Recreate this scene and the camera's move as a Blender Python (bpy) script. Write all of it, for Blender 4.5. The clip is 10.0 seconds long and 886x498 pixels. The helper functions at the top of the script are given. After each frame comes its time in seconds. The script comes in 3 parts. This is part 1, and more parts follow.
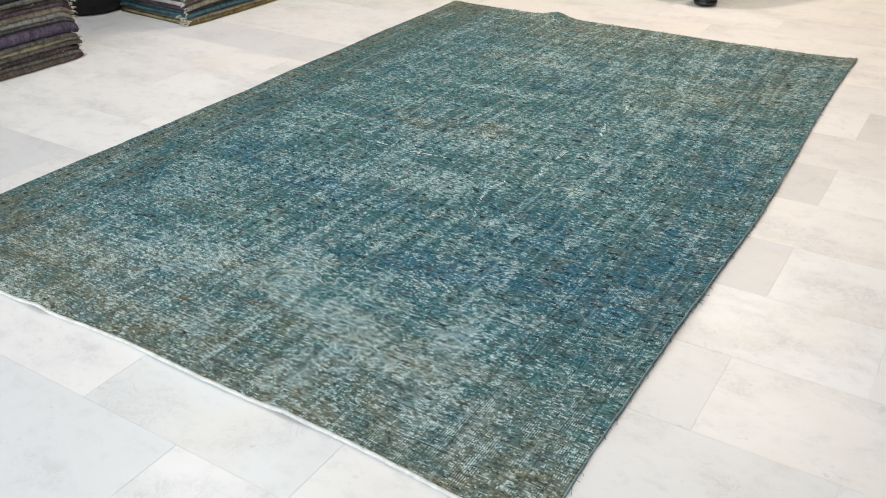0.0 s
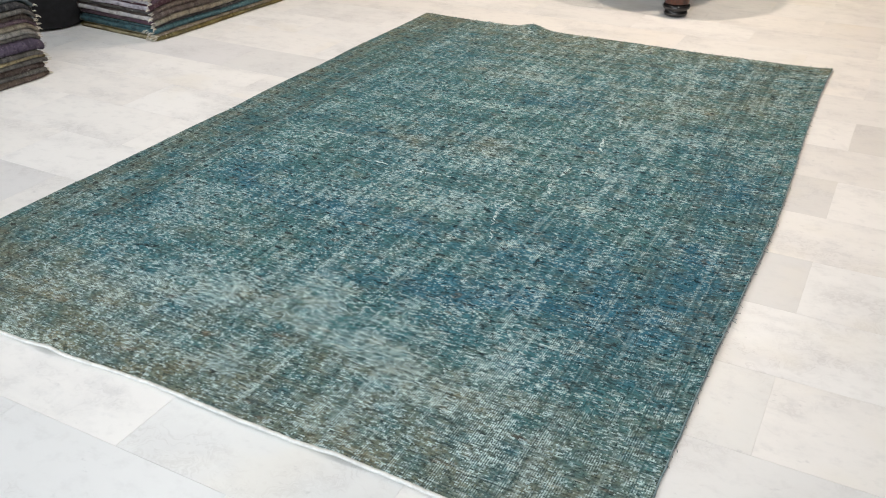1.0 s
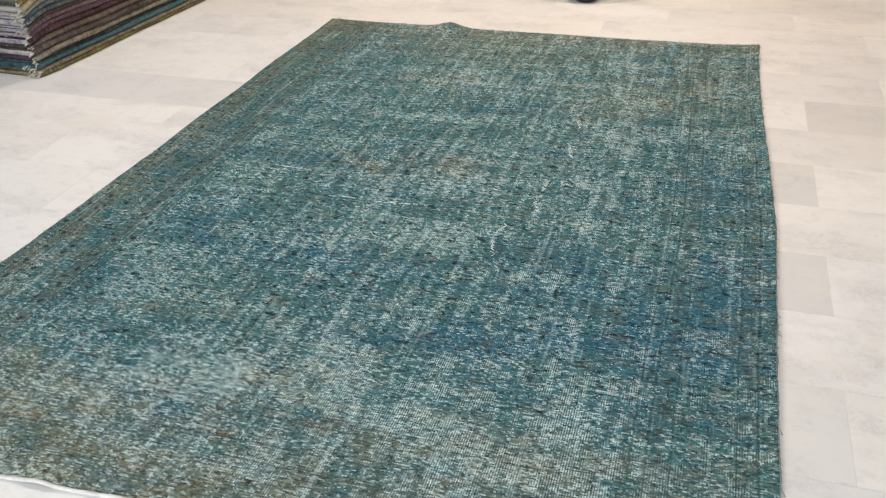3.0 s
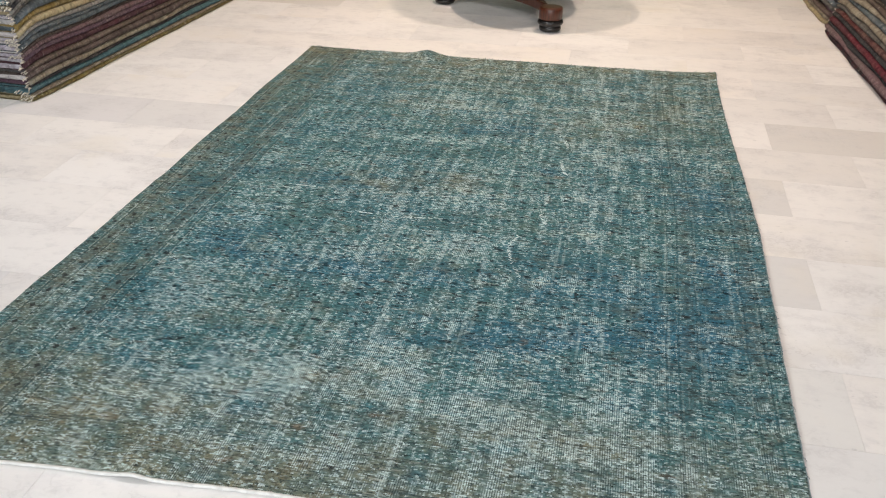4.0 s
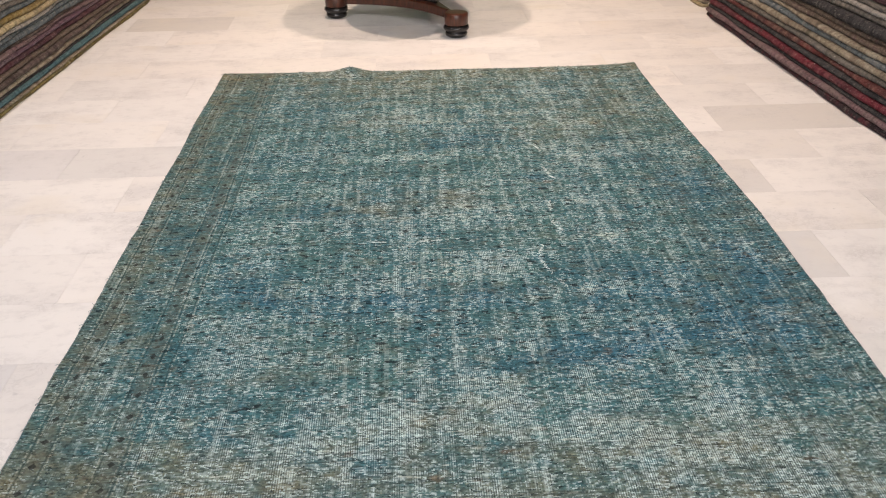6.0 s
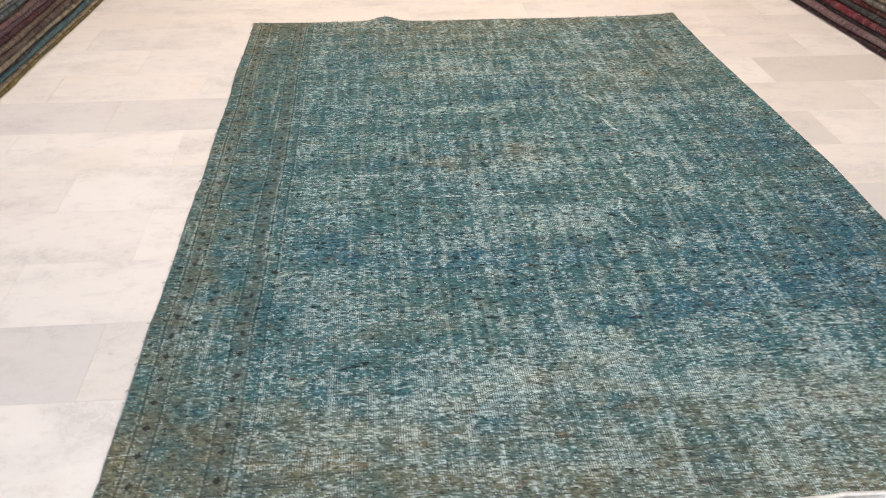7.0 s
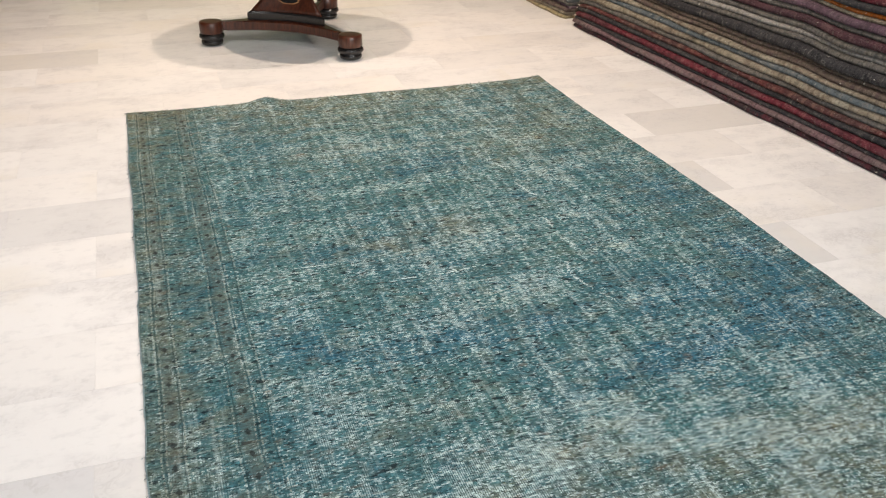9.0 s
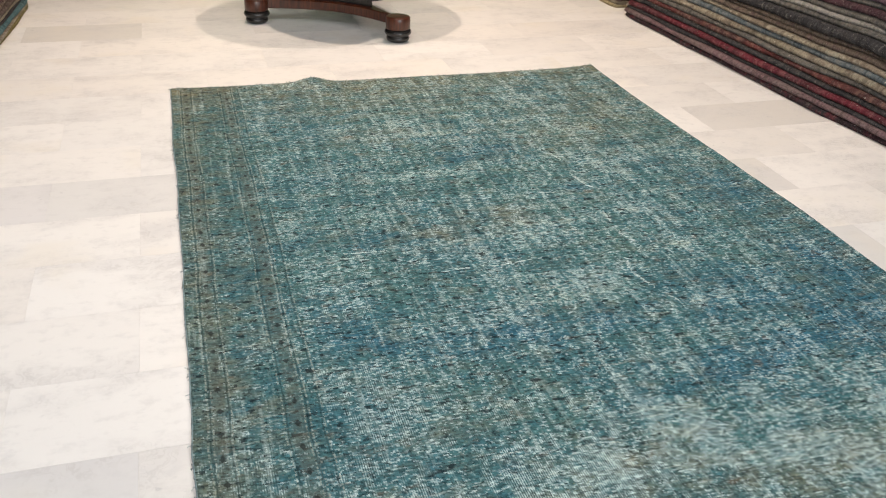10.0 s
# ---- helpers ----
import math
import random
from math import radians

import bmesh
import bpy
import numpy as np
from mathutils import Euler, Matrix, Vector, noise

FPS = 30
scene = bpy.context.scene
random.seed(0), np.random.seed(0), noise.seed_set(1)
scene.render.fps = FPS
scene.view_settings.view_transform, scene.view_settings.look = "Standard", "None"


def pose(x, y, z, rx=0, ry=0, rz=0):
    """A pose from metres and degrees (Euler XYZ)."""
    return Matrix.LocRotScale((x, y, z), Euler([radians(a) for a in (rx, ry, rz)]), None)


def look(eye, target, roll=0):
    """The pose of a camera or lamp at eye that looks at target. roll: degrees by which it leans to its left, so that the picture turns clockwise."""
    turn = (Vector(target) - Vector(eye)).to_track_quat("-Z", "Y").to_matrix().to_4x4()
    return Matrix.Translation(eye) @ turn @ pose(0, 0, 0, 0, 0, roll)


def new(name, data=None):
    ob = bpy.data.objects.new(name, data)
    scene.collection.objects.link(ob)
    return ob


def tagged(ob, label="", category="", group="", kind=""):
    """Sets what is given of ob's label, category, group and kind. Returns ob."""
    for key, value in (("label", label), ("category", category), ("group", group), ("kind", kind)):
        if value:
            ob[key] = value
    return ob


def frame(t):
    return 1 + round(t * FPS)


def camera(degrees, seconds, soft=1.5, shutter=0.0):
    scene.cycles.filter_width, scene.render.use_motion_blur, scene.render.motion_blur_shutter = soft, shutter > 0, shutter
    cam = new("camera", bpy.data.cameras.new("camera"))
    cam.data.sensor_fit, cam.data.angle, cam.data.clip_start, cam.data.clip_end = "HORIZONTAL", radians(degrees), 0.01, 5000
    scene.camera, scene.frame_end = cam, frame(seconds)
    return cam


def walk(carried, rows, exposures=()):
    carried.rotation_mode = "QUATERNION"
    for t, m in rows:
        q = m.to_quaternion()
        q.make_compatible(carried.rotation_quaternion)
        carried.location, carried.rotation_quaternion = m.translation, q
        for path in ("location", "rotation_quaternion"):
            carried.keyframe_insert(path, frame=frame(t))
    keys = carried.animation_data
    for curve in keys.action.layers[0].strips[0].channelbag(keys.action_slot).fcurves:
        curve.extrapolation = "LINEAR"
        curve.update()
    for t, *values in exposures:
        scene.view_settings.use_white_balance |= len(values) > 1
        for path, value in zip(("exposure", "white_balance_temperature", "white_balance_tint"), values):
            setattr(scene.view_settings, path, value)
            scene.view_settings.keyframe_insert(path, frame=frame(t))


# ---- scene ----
cam = camera(53.5, 10.0, 1.1, 0.35)

PATH = [
    (0, (2.731, -1.063, 1.272), (1.793, 0.39, 0.268), -1.0),
    (0.5, (2.649, -1.074, 1.273), (1.739, 0.401, 0.275), -0.3),
    (1, (2.474, -1.123, 1.293), (1.665, 0.411, 0.297), 0.0),
    (1.5, (2.368, -1.137, 1.283), (1.678, 0.419, 0.234), 0.1),
    (2, (2.258, -1.067, 1.264), (1.677, 0.496, 0.159), -0.9),
    (2.5, (2.101, -0.968, 1.274), (1.568, 0.619, 0.18), -2.1),
    (2.7, (2.068, -0.977, 1.299), (1.527, 0.622, 0.227), -2.3),
    (3.8, (1.778, -1.248, 1.38), (1.424, 0.457, 0.397), 0.5),
    (4, (1.745, -1.292, 1.393), (1.403, 0.415, 0.407), 0.5),
    (4.5, (1.64, -1.297, 1.374), (1.309, 0.399, 0.368), 0.4),
    (5, (1.458, -1.204, 1.356), (1.207, 0.514, 0.363), -0.3),
    (5.2, (1.377, -1.183, 1.354), (1.175, 0.552, 0.38), -0.4),
    (6.3, (0.965, -1.269, 1.417), (1.089, 0.467, 0.432), -0.2),
    (6.5, (0.899, -1.271, 1.407), (1.026, 0.451, 0.398), 0.5),
    (7, (0.724, -1.184, 1.376), (0.857, 0.503, 0.31), 0.1),
    (7.5, (0.609, -1.12, 1.384), (0.86, 0.557, 0.323), -1.0),
    (8, (0.496, -1.078, 1.417), (0.966, 0.594, 0.425), -2.0),
    (8.5, (0.352, -1.06, 1.45), (0.939, 0.594, 0.492), -1.5),
    (9, (0.245, -1.037, 1.449), (0.827, 0.618, 0.49), 1.2),
    (9.5, (0.204, -1.021, 1.428), (0.757, 0.625, 0.435), 2.9),
    (10, (0.18, -0.913, 1.392), (0.71, 0.747, 0.411), 2.6),
]
walk(cam, [(t, look(eye, target, roll)) for t, eye, target, roll in PATH],
     [(0.0, 0.0, 6350, 9), (1.6, -0.03, 6450, 10), (2.7, -0.10, 6550, 11), (4.3, -0.09, 6750, 15), (5.0, -0.12, 7000, 20), (7.0, 0.02, 6900, 17), (8.5, 0.03, 6750, 14), (10.0, 0.03, 6700, 12)])

# ---- world and light ----
world = bpy.data.worlds.new("daylight")
scene.world = world
world.use_nodes = True
wn = world.node_tree
sky = wn.nodes.new("ShaderNodeTexSky")
sky.sky_type, sky.sun_disc, sky.sun_elevation, sky.sun_rotation = "NISHITA", False, radians(40), radians(200)
wn.links.new(sky.outputs[0], wn.nodes["Background"].inputs[0])
wn.nodes["Background"].inputs[1].default_value = 0.1

ROOM = (-2.7, 5.1, -4.2, 7.0, 2.9)   # x0, x1, y0, y1, height


def area_lamp(name, m, sx, sy, watts, colour):
    data = bpy.data.lights.new(name, "AREA")
    data.shape, data.size, data.size_y, data.energy, data.color = "RECTANGLE", sx, sy, watts, colour
    ob = new(name, data)
    ob.matrix_world = m
    return ob


def spot_lamp(name, eye, target, watts, colour, cone=100, radius=0.03, blend=0.6):
    data = bpy.data.lights.new(name, "SPOT")
    data.energy, data.color, data.spot_size, data.spot_blend, data.shadow_soft_size = watts, colour, radians(cone), blend, radius
    ob = new(name, data)
    ob.matrix_world = look(eye, target)
    return ob


WARM, COOL = (1.0, 0.81, 0.64), (0.92, 0.97, 1.0)
# daylight through the shop window behind the camera
area_lamp("window_daylight", look((1.2, -4.1, 1.6), (1.2, 1.5, 0.4)), 5.0, 2.3, 228, COOL)
# ceiling downlights: two cast the pedestal table's shadows, four are added unseen fill
NEUTRAL = (1.0, 0.92, 0.83)
SPOTS = [(1.86, 4.12, 170, WARM), (0.76, 4.12, 170, WARM), (-0.6, 1.5, 130, (0.96, 0.97, 0.96)), (2.5, 1.6, 98, NEUTRAL), (1.1, 6.2, 12, WARM), (1.1, -1.6, 28, NEUTRAL)]
for sx, sy, sw, tone in SPOTS:
    spot_lamp("table_and_fill_lamp", (sx, sy, 2.84), (sx, sy, 0), sw, tone, 130, 0.035, 0.5)


# ---- node helpers ----
class Tree:
    """Short-hand for building one node material."""

    def __init__(self, name, rough=0.8):
        self.mat = bpy.data.materials.new(name)
        self.mat.use_nodes = True
        self.t = self.mat.node_tree
        self.bsdf = self.t.nodes["Principled BSDF"]
        self.bsdf.inputs["Roughness"].default_value = rough

    def put(self, socket, value):
        if isinstance(value, bpy.types.NodeSocket):
            self.t.links.new(value, socket)
        elif value is not None:
            socket.default_value = value

    def math(self, op, a, b=None, c=None, clamp=False):
        n = self.t.nodes.new("ShaderNodeMath")
        n.operation, n.use_clamp = op, clamp
        for s, v in zip(n.inputs, (a, b, c)):
            self.put(s, v)
        return n.outputs[0]

    def vec(self, op, a, b):
        n = self.t.nodes.new("ShaderNodeVectorMath")
        n.operation = op
        self.put(n.inputs[0], a)
        self.put(n.inputs[1], b)
        return n.outputs[0]

    def coords(self):
        return self.t.nodes.new("ShaderNodeTexCoord").outputs["Object"]

    def noise(self, v, scale, detail=3, rough=0.55, stretch=(1, 1, 1)):
        if stretch != (1, 1, 1):
            v = self.vec("MULTIPLY", v, stretch)
        n = self.t.nodes.new("ShaderNodeTexNoise")
        self.put(n.inputs["Vector"], v)
        n.inputs["Scale"].default_value, n.inputs["Detail"].default_value, n.inputs["Roughness"].default_value = scale, detail, rough
        return n.outputs[0]

    def step(self, v, lo, hi):
        n = self.t.nodes.new("ShaderNodeMapRange")
        n.interpolation_type = "SMOOTHSTEP"
        self.put(n.inputs[0], v)
        n.inputs[1].default_value, n.inputs[2].default_value = lo, hi
        return n.outputs[0]

    def mix(self, f, a, b, blend="MIX"):
        n = self.t.nodes.new("ShaderNodeMix")
        n.data_type, n.blend_type = "RGBA", blend
        self.put(n.inputs[0], f)
        for s, v in ((n.inputs[6], a), (n.inputs[7], b)):
            self.put(s, (*v, 1.0) if isinstance(v, tuple) else v)
        return n.outputs[2]

    def attribute(self, name):
        n = self.t.nodes.new("ShaderNodeAttribute")
        n.attribute_name = name
        return n.outputs["Fac"]

    def done(self, colour, height=None, strength=0.3, distance=0.002, rough=None):
        self.put(self.bsdf.inputs["Base Color"], (*colour, 1.0) if isinstance(colour, tuple) else colour)
        if rough is not None:
            self.put(self.bsdf.inputs["Roughness"], rough)
        if height is not None:
            b = self.t.nodes.new("ShaderNodeBump")
            b.inputs["Strength"].default_value, b.inputs["Distance"].default_value = strength, distance
            self.put(b.inputs["Height"], height)
            self.t.links.new(b.outputs[0], self.bsdf.inputs["Normal"])
        return self.mat


# ---- materials ----
def plain(name, colour, rough=0.7, vary=0.12, scale=6.0):
    k = Tree(name, rough)
    n = k.noise(k.coords(), scale, 5, 0.6)
    dark = tuple(c * (1 - vary) for c in colour)
    light = tuple(min(1, c * (1 + vary)) for c in colour)
    fine = k.noise(k.coords(), scale * 25, 2)
    return k.done(k.mix(k.step(n, 0.3, 0.7), dark, light), fine, 0.1, 0.001)


def marble():
    k = Tree("white_marble", 0.3)
    info = k.t.nodes.new("ShaderNodeObjectInfo")
    shift = k.t.nodes.new("ShaderNodeCombineXYZ")
    k.put(shift.inputs[0], k.math("MULTIPLY", info.outputs["Random"], 91.0))
    k.put(shift.inputs[1], k.math("MULTIPLY", info.outputs["Random"], 37.0))
    v = k.vec("ADD", k.coords(), shift.outputs[0])
    cloud = k.noise(v, 3.0, 5, 0.6, (1.0, 1.6, 1.0))
    warp = k.noise(v, 5.0, 4, 0.6)
    veins = k.noise(k.vec("ADD", v, warp), 4.0, 6, 0.65, (1.0, 2.4, 1.0))
    vein = k.math("SUBTRACT", 1.0, k.step(k.math("ABSOLUTE", k.math("SUBTRACT", veins, 0.5)), 0.0, 0.045))
    specks = k.step(k.noise(v, 34.0, 4, 0.6, (1.0, 1.5, 1.0)), 0.60, 0.72)
    gate = k.step(k.noise(v, 4.5, 3), 0.48, 0.66)
    tint = info.outputs["Color"]
    c = k.mix(k.math("MULTIPLY", k.step(cloud, 0.42, 0.72), 0.55), tint, (0.62, 0.62, 0.63))
    c = k.mix(k.math("MULTIPLY", k.math("MULTIPLY", vein, k.step(cloud, 0.45, 0.65)), 0.30), c, (0.44, 0.43, 0.42))
    c = k.mix(k.math("MULTIPLY", k.math("MULTIPLY", specks, gate), 0.42), c, (0.36, 0.37, 0.39))
    mottle = k.noise(v, 17.0, 5, 0.65, (1.0, 1.4, 1.0))
    c = k.mix(k.math("MULTIPLY", k.step(mottle, 0.50, 0.70), 0.30), c, (0.56, 0.565, 0.575))
    c = k.mix(k.math("MULTIPLY", k.step(k.noise(v, 2.2, 3), 0.55, 0.72), 0.35), c, (0.76, 0.72, 0.64))
    rough = k.math("ADD", 0.32, k.math("MULTIPLY", k.noise(v, 14, 4), 0.2))
    return k.done(c, k.noise(v, 60, 3), 0.04, 0.0006, rough)


MARBLE = marble()
GROUT = plain("grout", (0.72, 0.71, 0.69), 0.9, 0.2, 8)
# ceiling and wall tones kept dark so that less light bounces back
LOW_BOUNCE_CEILING = plain("low_bounce_grey", (0.42, 0.41, 0.40), 0.9, 0.04, 2)
LOW_BOUNCE_WALL = plain("low_bounce_taupe", (0.30, 0.285, 0.265), 0.85, 0.06, 2)
GREEN = plain("green_paint", (0.10, 0.17, 0.10), 0.55, 0.2, 5)
OLIVE = plain("olive_green_paint", (0.19, 0.24, 0.11), 0.5, 0.15, 6)
# darker copy of the counter green, with shade put into the colour
SHADOW_GREEN = plain("shaded_green", (0.045, 0.06, 0.045), 0.6, 0.15, 6)
BLACK_LACQUER = plain("black_lacquer", (0.012, 0.011, 0.011), 0.25, 0.3, 9)
BLACK_FABRIC = plain("black_fabric", (0.012, 0.012, 0.014), 0.95, 0.3, 30)
STEEL = plain("brushed_metal", (0.6, 0.6, 0.6), 0.35, 0.05, 20)
CREAM_YARN = plain("cream_cotton_yarn", (0.62, 0.58, 0.50), 0.95, 0.25, 60)
GREY_CLOTH = plain("grey_cloth", (0.22, 0.23, 0.26), 0.95, 0.3, 25)
PURPLE_CLOTH = plain("dark_purple_cloth", (0.05, 0.035, 0.06), 0.95, 0.5, 30)


def mahogany():
    k = Tree("polished_mahogany", 0.28)
    v = k.coords()
    grain = k.noise(v, 14, 5, 0.6, (6.0, 6.0, 0.7))
    c = k.mix(k.step(grain, 0.3, 0.7), (0.026, 0.007, 0.004), (0.090, 0.025, 0.011))
    return k.done(c, grain, 0.08, 0.001)


MAHOGANY = mahogany()
INLAY = plain("pale_inlay", (0.40, 0.20, 0.08), 0.3, 0.1, 20)


def lamp_glass():
    k = Tree("lit_lamp_glass")
    k.bsdf.inputs["Emission Color"].default_value = (*WARM, 1)
    k.bsdf.inputs["Emission Strength"].default_value = 6.0
    return k.done((0.9, 0.9, 0.9))


def wool(name, main, second, accent):
    """Pile of a folded patterned rug: bands of colour along it, flecks, worn fold."""
    k = Tree(name, 0.95)
    info = k.t.nodes.new("ShaderNodeObjectInfo")
    shift = k.t.nodes.new("ShaderNodeCombineXYZ")
    k.put(shift.inputs[1], k.math("MULTIPLY", info.outputs["Random"], 50.0))
    v = k.vec("ADD", k.coords(), shift.outputs[0])
    bands = k.noise(v, 3.4, 3, 0.6, (1.0, 1.0, 0.6))
    blocks = k.noise(v, 26, 4, 0.7, (0.6, 1.0, 0.5))
    wraps = k.noise(v, 75, 3, 0.6, (0.25, 1.0, 0.25))
    fleck = k.noise(v, 150, 3, 0.65, (1.0, 1.0, 1.2))
    c = k.mix(k.step(bands, 0.38, 0.62), main, second)
    c = k.mix(k.math("MULTIPLY", k.step(blocks, 0.52, 0.60), 0.7), c, accent)
    c = k.mix(k.math("MULTIPLY", k.step(blocks, 0.46, 0.38), 0.6), c, tuple(x * 0.35 for x in main))
    c = k.mix(k.math("MULTIPLY", k.step(wraps, 0.50, 0.36), 0.55), c, tuple(x * 0.3 for x in second))
    c = k.mix(k.math("MULTIPLY", k.step(wraps, 0.60, 0.72), 0.30), c, (0.36, 0.34, 0.31))
    c = k.mix(k.math("MULTIPLY", k.step(fleck, 0.58, 0.72), 0.35), c, (0.40, 0.38, 0.34))
    c = k.mix(k.math("MULTIPLY", k.step(fleck, 0.46, 0.32), 0.65), c, tuple(x * 0.25 for x in main))
    lint = k.step(k.noise(v, 42, 2, 0.5), 0.735, 0.76)
    c = k.mix(k.math("MULTIPLY", lint, 0.7), c, (0.6, 0.58, 0.52))
    k.bsdf.inputs["Specular IOR Level"].default_value = 0.12
    return k.done(c, k.math("ADD", fleck, k.math("MULTIPLY", wraps, 1.3)), 0.8, 0.005)


# ---- mesh helpers ----
def mesh_of(name, bm, material, smooth=True):
    bmesh.ops.recalc_face_normals(bm, faces=bm.faces)
    me = bpy.data.meshes.new(name)
    bm.to_mesh(me)
    bm.free()
    for p in me.polygons:
        p.use_smooth = smooth
    if material:
        me.materials.append(material)
    return me


def part(name, bm, material, parent=None, label="", smooth=True):
    ob = new(name, mesh_of(name, bm, material, smooth))
    if parent:
        ob.parent = parent
    if label:
        ob["label"] = label
    return ob


def thing(name, label, category, at=(0, 0, 0), turn=0, group="", kind=""):
    ob = new(name)
    ob.empty_display_size = 0.1
    ob.matrix_world = pose(*at, 0, 0, turn)
    return tagged(ob, label, category, group, kind)


def add_box(bm, x0, x1, y0, y1, z0, z1, bevel=0.0):
    made = bmesh.ops.create_cube(bm, size=1.0, matrix=Matrix.Translation(((x0 + x1) / 2, (y0 + y1) / 2, (z0 + z1) / 2)) @ Matrix.Diagonal((x1 - x0, y1 - y0, z1 - z0, 1)))
    if bevel:
        edges = {e for v in made["verts"] for e in v.link_edges}
        bmesh.ops.bevel(bm, geom=list(edges), offset=bevel, segments=2, affect="EDGES", profile=0.5)
    return bm


def box(x0, x1, y0, y1, z0, z1, bevel=0.0):
    return add_box(bmesh.new(), x0, x1, y0, y1, z0, z1, bevel)


def lathe(profile, n=40, at=(0, 0)):
    """Turned solid from (radius, z) pairs."""
    bm = bmesh.new()
    rings = []
    for r, z in profile:
        rings.append([bm.verts.new((at[0] + r * math.cos(2 * math.pi * i / n), at[1] + r * math.sin(2 * math.pi * i / n), z)) for i in range(n)])
    for a, b in zip(rings, rings[1:]):
        for i in range(n):
            bm.faces.new((a[i], a[(i + 1) % n], b[(i + 1) % n], b[i]))
    bm.faces.new(rings[0][::-1])
    bm.faces.new(rings[-1])
    return bm


def loft(outlines):
    """Skin through closed outlines of equal length, each a list of (x, y, z)."""
    bm = bmesh.new()
    rings = [[bm.verts.new(p) for p in ring] for ring in outlines]
    n = len(rings[0])
    for a, b in zip(rings, rings[1:]):
        for i in range(n):
            bm.faces.new((a[i], a[(i + 1) % n], b[(i + 1) % n], b[i]))
    bm.faces.new(rings[0][::-1])
    bm.faces.new(rings[-1])
    return bm


def add_strand(bm, points, r, sides=4):
    """Thin yarn through points, added to bm."""
    rings = []
    for i, p in enumerate(points):
        p = Vector(p)
        d = (Vector(points[min(i + 1, len(points) - 1)]) - Vector(points[max(i - 1, 0)])).normalized()
        u = d.orthogonal().normalized()
        w = d.cross(u)
        rings.append([bm.verts.new(p + r * (math.cos(2 * math.pi * j / sides) * u + math.sin(2 * math.pi * j / sides) * w)) for j in range(sides)])
    for a, b in zip(rings, rings[1:]):
        for j in range(sides):
            bm.faces.new((a[j], a[(j + 1) % sides], b[(j + 1) % sides], b[j]))
    bm.faces.new(rings[0][::-1])
    bm.faces.new(rings[-1])


# ---- room ----
RX0, RX1, RY0, RY1, RH = ROOM
# unseen walls and ceiling that close the room and limit bounced light
tagged(part("wall_north", box(RX0 - 0.2, RX1 + 0.2, RY1, RY1 + 0.2, -0.02, RH), LOW_BOUNCE_WALL), "unseen taupe wall, dark to cut bounced light", "wall", kind="structure")
tagged(part("wall_west", box(RX0 - 0.2, RX0, RY0, RY1, -0.02, RH), LOW_BOUNCE_WALL), "unseen taupe wall, dark to cut bounced light", "wall", kind="structure")
tagged(part("wall_east", box(RX1, RX1 + 0.2, RY0, RY1, -0.02, RH), LOW_BOUNCE_WALL), "unseen taupe wall, dark to cut bounced light", "wall", kind="structure")
bm = box(RX0 - 0.2, -1.4, RY0 - 0.2, RY0, -0.02, RH)
add_box(bm, 3.8, RX1 + 0.2, RY0 - 0.2, RY0, -0.02, RH)
add_box(bm, -1.4, 3.8, RY0 - 0.2, RY0, -0.02, 0.4)
add_box(bm, -1.4, 3.8, RY0 - 0.2, RY0, 2.75, RH)
tagged(part("wall_south", bm, LOW_BOUNCE_WALL), "unseen dark taupe wall with a shop window opening", "wall", kind="structure")
tagged(part("ceiling", box(RX0 - 0.2, RX1 + 0.2, RY0 - 0.2, RY1 + 0.2, RH, RH + 0.15), LOW_BOUNCE_CEILING), "unseen grey ceiling, dark to cut bounced light", "ceiling", kind="structure")
LAMP_GLASS = lamp_glass()
for sx, sy, sw, tone in SPOTS:
    # fixture added at each lamp; none of them is ever in view
    d = thing("added_downlight", "unseen round metal downlight added in the ceiling", "downlight", (sx, sy, RH), group="ceiling downlights")
    part("ring", lathe([(0.045, -0.012), (0.065, -0.012), (0.07, -0.004), (0.07, 0.0), (0.045, 0.0)], 32), STEEL, d)
    part("lens", lathe([(0.044, -0.005), (0.044, -0.001)], 32), LAMP_GLASS, d)

# ---- pedestal table ----
table = thing("pedestal_table", "round mahogany pedestal table on three bun feet", "table", (1.135, 4.22, 0))
FEET = [(0.637, 4.235), (1.35, 3.745), (1.42, 4.68)]
feet = [(x - 1.135, y - 4.22) for x, y in FEET]


def tri_outline(z, reach, dip, n=14):
    """Triangle with corners towards the feet and hollow sides."""
    ring = []
    corners = [Vector((x, y)).normalized() * reach for x, y in feet]
    for a, b in ((0, 1), (1, 2), (2, 0)):
        p, q = corners[a], corners[b]
        inward = -((p + q) / 2).normalized()
        for i in range(n):
            f = i / n
            w = p.lerp(q, f) + inward * dip * math.sin(math.pi * f)
            ring.append((w.x, w.y, z))
    return ring


reach = sum(Vector(p).length for p in feet) / 3
part("platform", loft([tri_outline(0.080, reach * 0.97, 0.125), tri_outline(0.084, reach * 0.985, 0.12), tri_outline(0.128, reach * 0.985, 0.12), tri_outline(0.134, reach * 0.97, 0.125)]), MAHOGANY, table, smooth=False)
for fx, fy in feet:
    foot = part("foot", lathe([(0.064, 0.072), (0.067, 0.076), (0.067, 0.130), (0.064, 0.136), (0.05, 0.138)], 36, (fx, fy)), MAHOGANY, table)
    part("bun", lathe([(0.045, 0.0), (0.058, 0.006), (0.064, 0.018), (0.060, 0.031), (0.054, 0.035), (0.068, 0.041), (0.074, 0.052), (0.070, 0.064), (0.058, 0.072)], 36, (fx, fy)), BLACK_LACQUER, foot, "black turned bun with rings")
